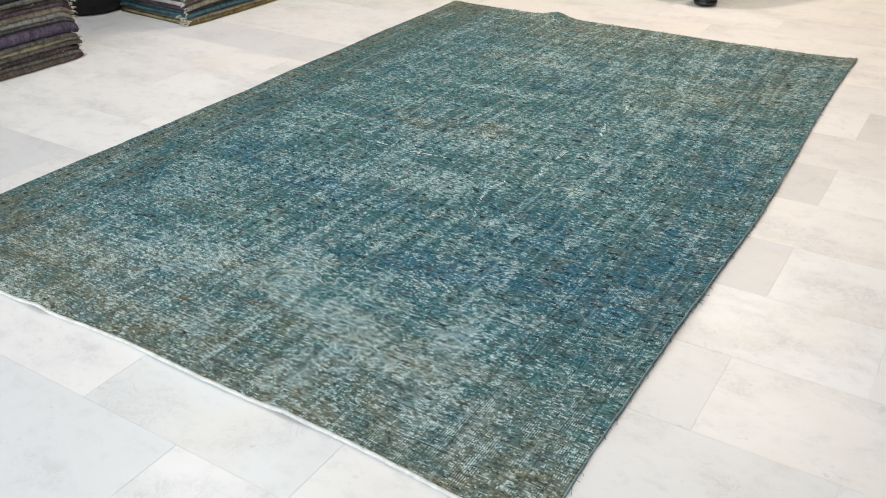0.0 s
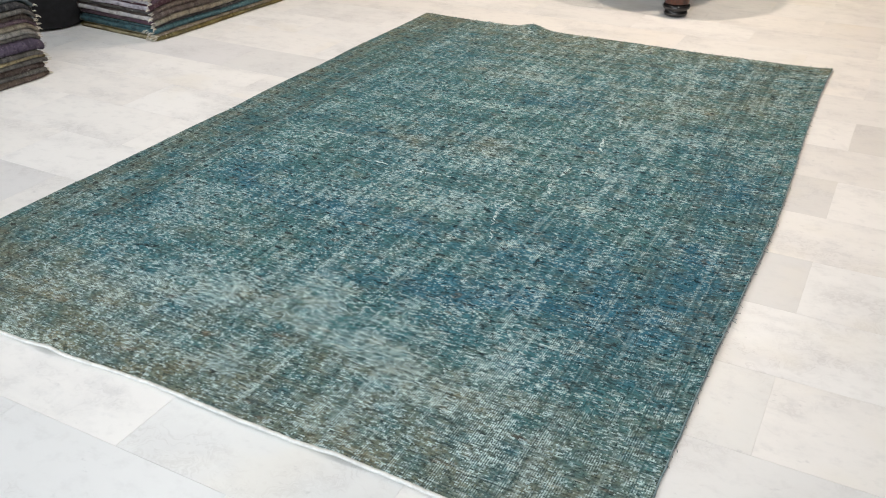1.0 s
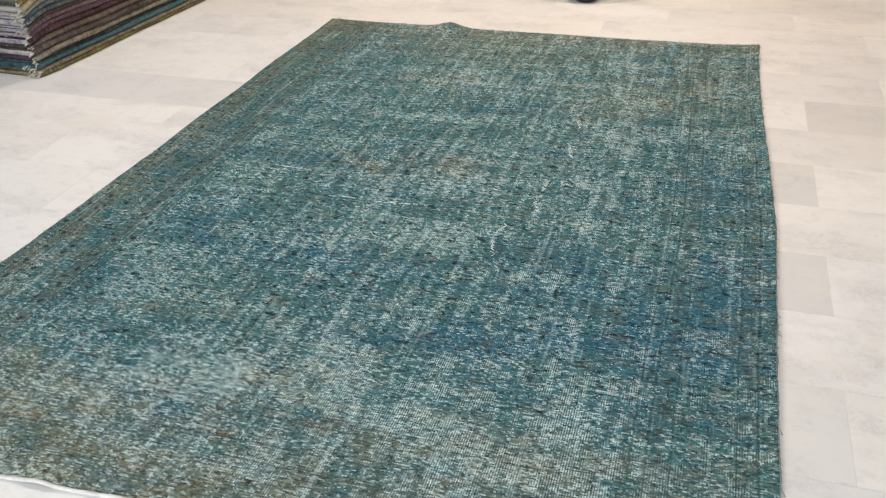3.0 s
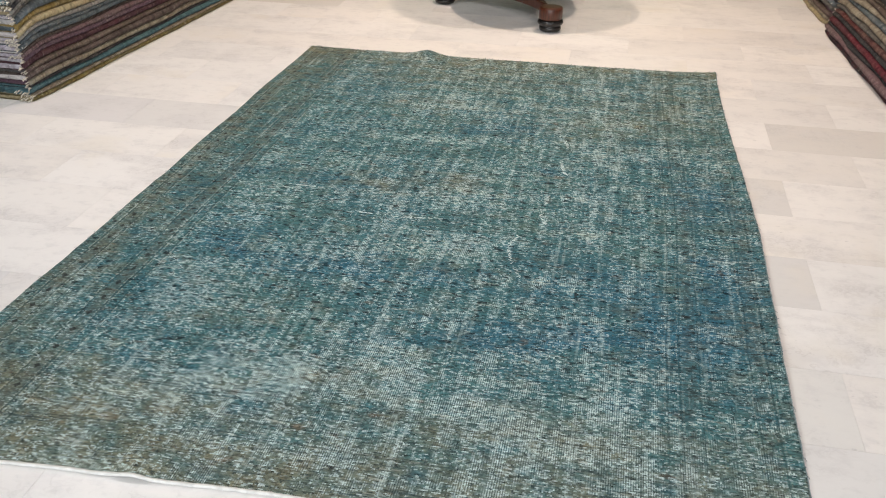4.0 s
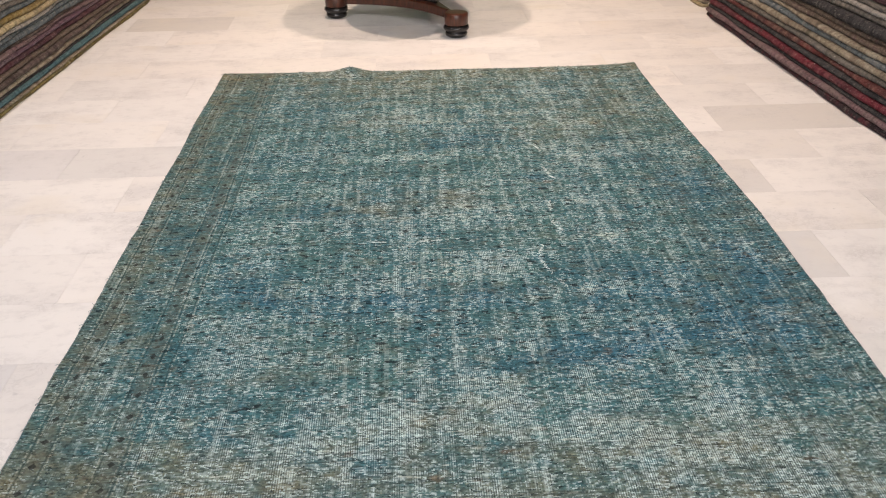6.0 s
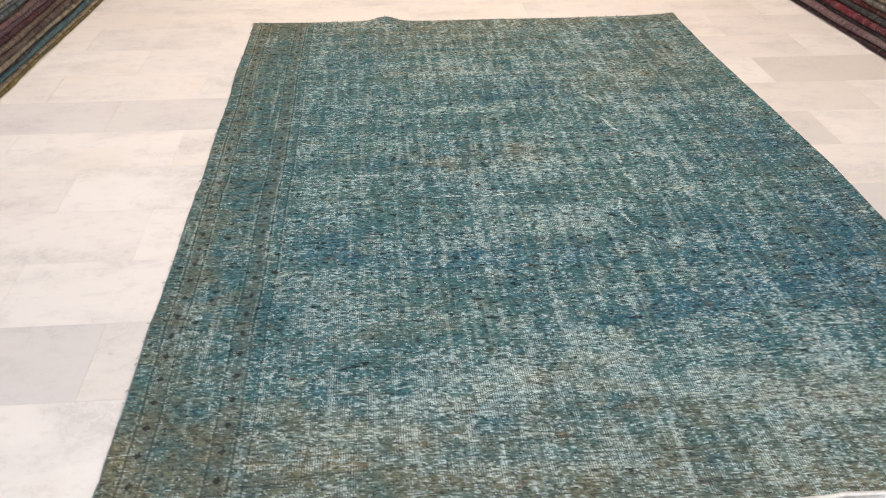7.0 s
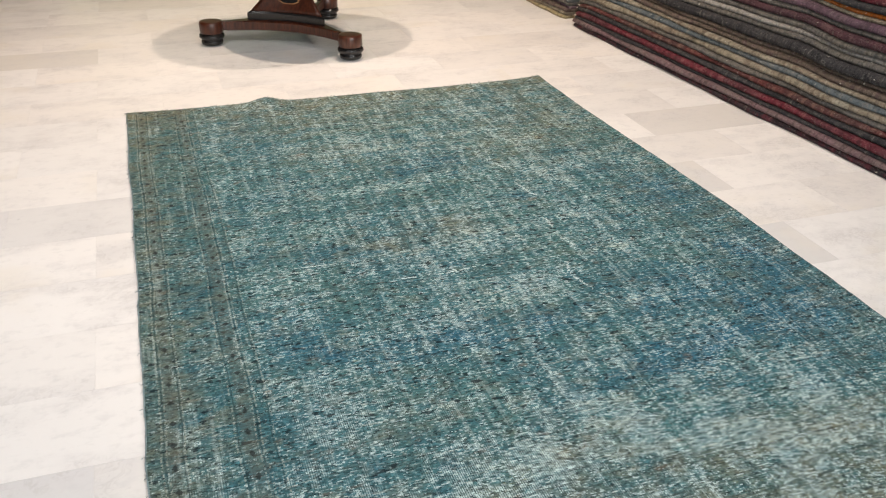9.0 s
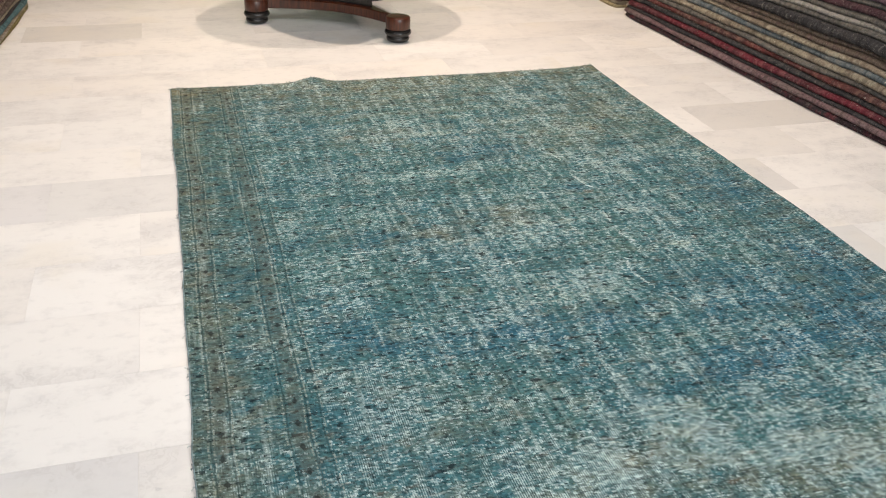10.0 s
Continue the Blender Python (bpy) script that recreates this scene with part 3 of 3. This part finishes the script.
    amount = k.math("ADD", amount, k.math("MULTIPLY", rows, 0.36))
    amount = k.math("ADD", amount, k.math("MULTIPLY", cloud, 0.22))
    amount = k.math("SUBTRACT", amount, k.math("ADD", k.math("MULTIPLY", blue, 0.22), k.math("MULTIPLY", k.step(du, 0.34, 0.24), k.math("ADD", 0.06, k.math("MULTIPLY", k.step(X, 1.4, 1.0), 0.18)))))
    shred = k.math("ADD", spread_noise(44, (0.75, 2.0, 1.0), 5, 0.75, 5.0, knot), k.math("MULTIPLY", dash2, 0.45))
    held = k.math("MINIMUM", amount, 0.34)
    gate = k.step(k.math("ADD", shred, held), 0.12, 0.60)
    gate = k.math("MULTIPLY", gate, k.math("ADD", 0.36, k.math("MULTIPLY", k.step(spread_noise(70, (1.0, 1.7, 1.0), 3, 0.7, 5.0, knot), -0.2, 0.2), 0.64)))
    # bare warps: pale cords with dark gaps between them
    warp = k.math("SINE", k.math("MULTIPLY", k.math("ADD", X, k.math("MULTIPLY", drift, 0.0012)), 2 * math.pi / 0.0054))
    rib = k.step(warp, -0.6, 0.6)
    gap = k.math("SUBTRACT", 1.0, rib)
    patch = spread_noise(13, (1.5, 0.8, 1.0), 4, 0.65)
    thin = k.math("ADD", k.math("ADD", amount, k.math("MULTIPLY", shred, 0.30)), k.math("ADD", k.math("MULTIPLY", k.step(Y, 1.35, 0.25), 0.22), k.math("MULTIPLY", patch, 0.70)))
    bare = k.step(thin, 0.10, 0.75)
    pale = k.mix(k.step(dash2, -0.6, 0.6), (0.24, 0.37, 0.42), (0.60, 0.73, 0.75))
    pale = k.mix(k.math("MULTIPLY", k.step(rows, 0.1, 0.8), 0.6), pale, (0.56, 0.64, 0.54))
    show = k.math("MULTIPLY", gate, k.math("SUBTRACT", 0.78, k.math("MULTIPLY", k.math("MULTIPLY", bare, gap), 0.50)))
    c = k.mix(show, c, pale)
    lift = k.math("MULTIPLY", k.math("MULTIPLY", bare, rib), k.math("ADD", 0.10, k.math("MULTIPLY", k.step(dash, -0.4, 0.4), 0.34)))
    c = k.mix(lift, c, (0.58, 0.72, 0.71))
    deep = k.math("MULTIPLY", k.math("MULTIPLY", bare, gap), 0.34)
    c = k.mix(deep, c, (0.014, 0.030, 0.034))
    fleck = k.step(spread_noise(95, (0.6, 2.0, 1.0), 3, 0.65, 5.0, knot), 0.44, 0.58)
    c = k.mix(k.math("MULTIPLY", fleck, k.math("ADD", 0.25, k.math("MULTIPLY", k.step(amount, -0.4, 0.15), 0.45))), c, (0.50, 0.65, 0.65))
    straw = k.math("MULTIPLY", k.step(spread_noise(58, (1.0, 1.9, 1.0), 3, 0.7, 5.0, knot), 0.52, 0.74), k.step(spread_noise(4.5, (1, 1, 1), 3), -0.2, 0.7))
    c = k.mix(k.math("MULTIPLY", straw, 0.34), c, (0.36, 0.39, 0.22))
    # narrow bare strips along the warps, long thin wefts across
    strip = k.math("MULTIPLY", k.step(spread_noise(10, (4.6, 0.22, 1.0), 3, 0.6, 5.0), 0.35, 0.85), k.step(dash, -0.75, 0.35))
    c = k.mix(k.math("MULTIPLY", strip, 0.34), c, (0.43, 0.54, 0.53))
    weft = k.math("MULTIPLY", k.step(spread_noise(42, (0.13, 2.1, 1.0), 3, 0.6, 5.0, knot), 0.55, 0.85), k.step(dash2, -0.6, 0.3))
    c = k.mix(k.math("MULTIPLY", weft, 0.40), c, (0.50, 0.54, 0.48))
    seam = k.math("MULTIPLY", k.step(spread_noise(38, (0.10, 2.0, 1.0), 3, 0.6, 5.0), -0.60, -0.90), k.math("ADD", 0.36, k.math("MULTIPLY", k.step(Y, 0.75, 0.4), 0.24)))
    c = k.mix(seam, c, (0.026, 0.052, 0.060))
    macro = k.math("MINIMUM", k.math("MAXIMUM", amount, -0.55), 0.6)
    level = k.t.nodes.new("ShaderNodeCombineXYZ")
    for s in level.inputs:
        k.put(s, k.math("ADD", 1.0, k.math("MULTIPLY", macro, 0.38)))
    c = k.mix(1.0, c, level.outputs[0], "MULTIPLY")
    dim = k.step(spread_noise(52, (1.0, 1.9, 1.0), 4, 0.75, 5.0, knot), 0.40, 0.56)
    c = k.mix(k.math("MULTIPLY", dim, 0.72), c, (0.016, 0.034, 0.040))
    # dark leftovers of the old pattern
    marks = k.step(k.noise(knot, 30, 3, 0.6, (0.85, 2.0, 1.0)), 0.595, 0.625)
    c = k.mix(k.math("MULTIPLY", marks, k.math("ADD", 0.35, k.math("MULTIPLY", k.step(Y, 0.25, 0.75), 0.50))), c, (0.008, 0.014, 0.019))
    c = k.mix(k.math("MULTIPLY", k.step(k.math("ADD", k.math("MULTIPLY", dark, 0.85), k.math("MULTIPLY", k.math("MULTIPLY", dash, -0.45), dark)), 0.30, 0.62), 0.9), c, (0.010, 0.018, 0.024))
    curls = k.step(k.math("ABSOLUTE", spread_noise(15, (1.0, 2.2, 1.0), 3)), 0.05, 0.0)
    c = k.mix(k.math("MULTIPLY", k.math("MULTIPLY", curls, k.step(k.noise(v, 6, 2), 0.5, 0.6)), 0.5), c, (0.020, 0.034, 0.040))
    # border: thin lines with a row of small lozenges between them
    left = k.step(X, 1.4, 1.0)
    strength = k.math("ADD", 0.44, k.math("MULTIPLY", left, 0.16))

    def stripes(d, places, half):
        total = None
        for p in places:
            one = k.step(k.math("ABSOLUTE", k.math("SUBTRACT", d, p)), half, half * 0.4)
            total = one if total is None else k.math("MAXIMUM", total, one)
        return total
    inside = k.step(dv, 0.03, 0.06)
    line = k.math("MULTIPLY", stripes(du, (0.040, 0.083, 0.213, 0.262, 0.294), 0.0026), inside)
    across = k.math("MULTIPLY", stripes(dv, (0.155, 0.205, 0.285, 0.31), 0.0032), k.step(du, 0.20, 0.215))
    line = k.math("MULTIPLY", k.math("MAXIMUM", k.math("MULTIPLY", line, strength), k.math("MULTIPLY", across, 0.5)), k.step(dash, -0.5, 0.15))
    lit = k.math("MULTIPLY", stripes(du, (0.034, 0.046, 0.089, 0.207, 0.256, 0.268, 0.300), 0.0030), k.step(dash2, -0.1, 0.3))
    c = k.mix(k.math("MULTIPLY", lit, k.math("ADD", 0.22, k.math("MULTIPLY", left, 0.24))), c, (0.44, 0.47, 0.41))
    c = k.mix(line, c, (0.014, 0.028, 0.030))
    along = k.math("ABSOLUTE", k.math("SUBTRACT", k.math("FRACT", k.math("DIVIDE", Y, 0.083)), 0.5))
    dot = None
    for p in (0.0615, 0.238):
        away = k.math("ADD", k.math("DIVIDE", k.math("ABSOLUTE", k.math("SUBTRACT", du, p)), 0.0105), k.math("DIVIDE", along, 0.15))
        one = k.step(k.math("ADD", away, k.math("MULTIPLY", dash, 0.35)), 1.05, 0.75)
        dot = one if dot is None else k.math("MAXIMUM", dot, one)
    band = k.math("MAXIMUM", stripes(du, (0.0615,), 0.021), stripes(du, (0.238,), 0.024))
    c = k.mix(k.math("MULTIPLY", k.math("MULTIPLY", band, k.math("ADD", 0.4, k.math("MULTIPLY", left, 0.6))), 0.26), c, (0.135, 0.135, 0.105))
    c = k.mix(k.math("MULTIPLY", dot, k.math("ADD", 0.40, k.math("MULTIPLY", left, 0.38))), c, (0.014, 0.016, 0.017))
    k.bsdf.inputs["Specular IOR Level"].default_value = 0.1
    relief = k.math("ADD", dash, k.math("MULTIPLY", k.math("MULTIPLY", rib, bare), 0.15))
    relief = k.math("SUBTRACT", relief, k.math("MULTIPLY", line, 1.5))
    return k.done(c, relief, 0.18, 0.0012)


def build_rug():
    rug = thing("overdyed_rug", "worn teal blue overdyed wool rug with faded patches, on marble", "rug")
    nu, nv = 360, 430
    verts, faces = [], []
    at = {n: [] for n in ("worn", "blue", "faded", "dark", "du", "dv")}
    for j in range(nv):
        for i in range(nu):
            u, v = i / (nu - 1), j / (nv - 1)
            x, y = rug_edges(u, v)
            verts.append((x, y, rug_height(x, y, u, v)))
            du, dv = min(u, 1 - u) * 2.12, min(v, 1 - v) * 3.15
            at["worn"].append(spread(x, y, WORN))
            at["blue"].append(min(1.0, max(0.0, spread(x, y, BLUE))))
            at["faded"].append(min(1.0, max(0.0, spread(x, y, FADED) + (0.55 if u < 0.5 else 0.15) * max(0, 1 - du / 0.28) + (0.7 if v > 0.5 else 0.9) * max(0, 1 - dv / (0.25 if v > 0.5 else 0.42)))))
            at["dark"].append(min(1.0, spread(x, y, DARK)))
            wob = 0.0022 * noise.noise((y * 5, x, 0))
            at["du"].append(du + wob)
            at["dv"].append(dv + wob)
    for j in range(nv - 1):
        for i in range(nu - 1):
            a = j * nu + i
            faces.append((a, a + 1, a + nu + 1, a + nu))
    rim = [i for i in range(nu)] + [j * nu + nu - 1 for j in range(1, nv)] + [(nv - 1) * nu + i for i in range(nu - 2, -1, -1)] + [j * nu for j in range(nv - 2, 0, -1)]
    first = len(verts)
    for r in rim:
        x, y, z = verts[r]
        verts.append((x, y, max(0.0005, z - 0.0055)))
        for n in at:
            at[n].append(0.0)
    for i in range(len(rim)):
        j = (i + 1) % len(rim)
        faces.append((rim[j], rim[i], first + i, first + j))
    me = bpy.data.meshes.new("wool")
    me.from_pydata(verts, [], faces)
    for n, values in at.items():
        me.attributes.new(n, "FLOAT", "POINT").data.foreach_set("value", values)
    for p in me.polygons:
        p.use_smooth = True
    me.materials.append(overdyed_pile())
    pile = new("wool", me)
    pile.parent = rug
    # cream cord along the near end, thin cords along the sides
    rnd = random.Random(5)
    bm = bmesh.new()
    pts = []
    for i in range(301):
        u = i / 300
        x, y = rug_edges(u, 0)
        pts.append((x, y - 0.0035 + 0.0016 * noise.noise((x * 22, 0, 0)) + 0.0012 * noise.noise((x * 75, 4, 0)), max(0.0046, rug_height(x, y, u, 0) - 0.0022)))
    add_strand(bm, pts, 0.0046, 8)
    part("end_cord", bm, WHITE_YARN, rug, "cream cotton cord binding the end")
    for u, mat in ((0.0, SELVEDGE), (1.0, SELVEDGE)):
        bm = bmesh.new()
        pts = []
        for i in range(401):
            v = i / 400
            x, y = rug_edges(u, v)
            pts.append((x + (0.0010 if u else -0.0010) + 0.0016 * noise.noise((y * 14, u * 9, 0)) + 0.0010 * noise.noise((y * 60, u * 9, 3)), y, rug_height(x, y, u, v) - 0.003))
        add_strand(bm, pts, 0.0029, 6)
        part("selvedge", bm, mat, rug, "thin overcast side cord")
    # pale bare threads where creases have worn through
    for line in (((1.488, 1.250), (1.470, 1.19), (1.468, 1.15), (1.486, 1.085), (1.50, 1.04), (1.532, 0.975)), ((1.543, 1.415), (1.552, 1.385), (1.568, 1.345)),
                 ((1.575, 1.90), (1.585, 1.81), (1.612, 1.745)), ((1.575, 2.10), (1.59, 2.02)), ((1.40, 1.47), (1.415, 1.43)), ((1.56, 1.57), (1.553, 1.50)),
                 ((0.60, 1.470), (0.66, 1.463), (0.75, 1.458)), ((0.93, 1.300), (1.08, 1.295), (1.22, 1.310))):
        across = abs(line[-1][0] - line[0][0]) > abs(line[-1][1] - line[0][1])
        bm = bmesh.new()
        for (xa, ya), (xb, yb) in zip(line, line[1:]):
            pieces = max(2, int(math.hypot(xb - xa, yb - ya) / (0.011 if across else 0.0075)))
            for i in range(pieces):
                if rnd.random() < (0.22 if across else 0.42):
                    continue
                pts, side = [], rnd.choice((-1, 1))
                for f, w in (((i - 0.1) / pieces, -1), ((i + 0.5) / pieces, 0), ((i + 1.1) / pieces, 1)):
                    x, y = xa + (xb - xa) * f, ya + (yb - ya) * f
                    if across:
                        y += rnd.uniform(-0.0022, 0.0022)
                    else:
                        x += side * w * rnd.uniform(0.002, 0.0075)
                    pts.append((x, y, 0.0071 + 0.0007 * noise.noise((x * 3, y * 3, 0)) + 0.0004 * noise.noise((x * 11, y * 11, 7))))
                add_strand(bm, pts, rnd.uniform(0.0008, 0.0013) if across else rnd.uniform(0.0008, 0.0015), 5)
        tagged(part("bare_thread", bm, PALE_YARN, rug, "pale bare threads along a worn crease"), kind="stuff")
    # loose yarn ends along the far end and the sides
    bm = bmesh.new()
    for i in range(150):
        u = rnd.random()
        x, y = rug_edges(u, 1)
        z = rug_height(x, y, u, 1)
        l, dx = rnd.uniform(0.004, 0.016), rnd.uniform(-0.008, 0.008)
        add_strand(bm, [(x, y - 0.004, z - 0.002), (x + dx * 0.4, y + l * 0.6, z + rnd.uniform(-0.002, 0.004)), (x + dx, y + l, max(0.002, z - 0.004))], 0.0009, 3)
    for i in range(240):
        u, v = rnd.choice((0.0, 1.0)), rnd.random()
        x, y = rug_edges(u, v)
        s = 1 if u else -1
        l = 0.003 + 0.011 * rnd.random() ** 2.2
        add_strand(bm, [(x - s * 0.004, y, 0.005), (x + s * l * 0.6, y + rnd.uniform(-0.004, 0.004), 0.005), (x + s * l, y + rnd.uniform(-0.01, 0.01), 0.0016)], 0.0009, 3)
    tagged(part("loose_yarn", bm, SELVEDGE, rug, "frayed yarn ends"), kind="stuff")


WHITE_YARN = plain("white_cotton_yarn", (0.61, 0.615, 0.595), 0.95, 0.12, 50)
PALE_YARN = plain("pale_blue_grey_yarn", (0.58, 0.69, 0.68), 0.95, 0.3, 60)
SELVEDGE = plain("blue_grey_yarn", (0.19, 0.26, 0.28), 0.95, 0.4, 40)
build_rug()

# ---- marble floor: slab with grout, tiles laid in running bond ----
floor = tagged(part("floor", box(RX0 - 0.2, RX1 + 0.2, RY0 - 0.2, RY1 + 0.2, -0.12, -0.0012), GROUT), "white marble tile floor in running bond", "floor", kind="structure")
TILE_L, TILE_W = 0.60, 0.30


def tile_mesh():
    bm = bmesh.new()
    x, y, b = TILE_L / 2 - 0.00045, TILE_W / 2 - 0.00045, 0.00015
    rings = [[bm.verts.new((sx * (x - d), sy * (y - d), z)) for sx, sy in ((-1, -1), (1, -1), (1, 1), (-1, 1))] for d, z in ((0, -0.01), (0, -b), (b, 0))]
    for p, q in zip(rings, rings[1:]):
        for i in range(4):
            bm.faces.new((p[i], p[(i + 1) % 4], q[(i + 1) % 4], q[i]))
    bm.faces.new(rings[-1])
    return mesh_of("tile", bm, MARBLE, False)


TILE = tile_mesh()
GREY_TILES = {(8, 2.7): (0.68, 0.665, 0.645), (4, 2.1): (0.67, 0.67, 0.67), (6, 2.1): (0.68, 0.67, 0.66), (7, -0.6): (0.715, 0.71, 0.72), (7, 0.0): (0.71, 0.71, 0.71),
              (2, -0.3): (0.67, 0.67, 0.68), (-1, 1.2): (0.70, 0.71, 0.72), (-1, 0.6): (0.70, 0.71, 0.72), (0, 1.5): (0.72, 0.73, 0.73), (1, 2.4): (0.74, 0.74, 0.74), (0, 2.7): (0.73, 0.73, 0.73), (2, 2.1): (0.73, 0.73, 0.72), (14, -0.3): (0.68, 0.67, 0.65)}
rnd = random.Random(77)
far_tiles = []
for k in range(-14, 25):
    y = TILE_W * k - 0.2 + TILE_W / 2
    for c in range(-6, 9):
        x = TILE_L * c + (0.3 if k % 2 == 0 else 0.0)
        if not (RX0 - 0.3 < x < RX1 + 0.3 and RY0 < y < RY1):
            continue
        base = rnd.choice((0.82, 0.81, 0.80, 0.79, 0.78, 0.75))
        warm = rnd.uniform(0.955, 1.0)
        tint = (base, base * (0.5 + warm / 2), base * warm, 1.0)
        for (gk, gx), g in GREY_TILES.items():
            if gk == k and abs(gx - x) < 0.05:
                tint = (*g, 1.0)
        m = (x, y, 0.0)
        if -1.6 < x < 4.0 and -1.0 < y < 7.0:
            ob = new("tile", TILE)
            ob.location, ob.parent, ob.color = m, floor, tint
            ob.rotation_euler = (rnd.uniform(-0.0003, 0.0003), rnd.uniform(-0.0002, 0.0002), 0)
        else:
            far_tiles.append(m)
bm = bmesh.new()
for x, y, z in far_tiles:
    add_box(bm, x - TILE_L / 2 + 0.0007, x + TILE_L / 2 - 0.0007, y - TILE_W / 2 + 0.0007, y + TILE_W / 2 - 0.0007, -0.01, 0.0)
rest = tagged(part("outer_tiles", bm, MARBLE, floor, smooth=False), kind="stuff")
rest.color = (0.78, 0.775, 0.77, 1.0)
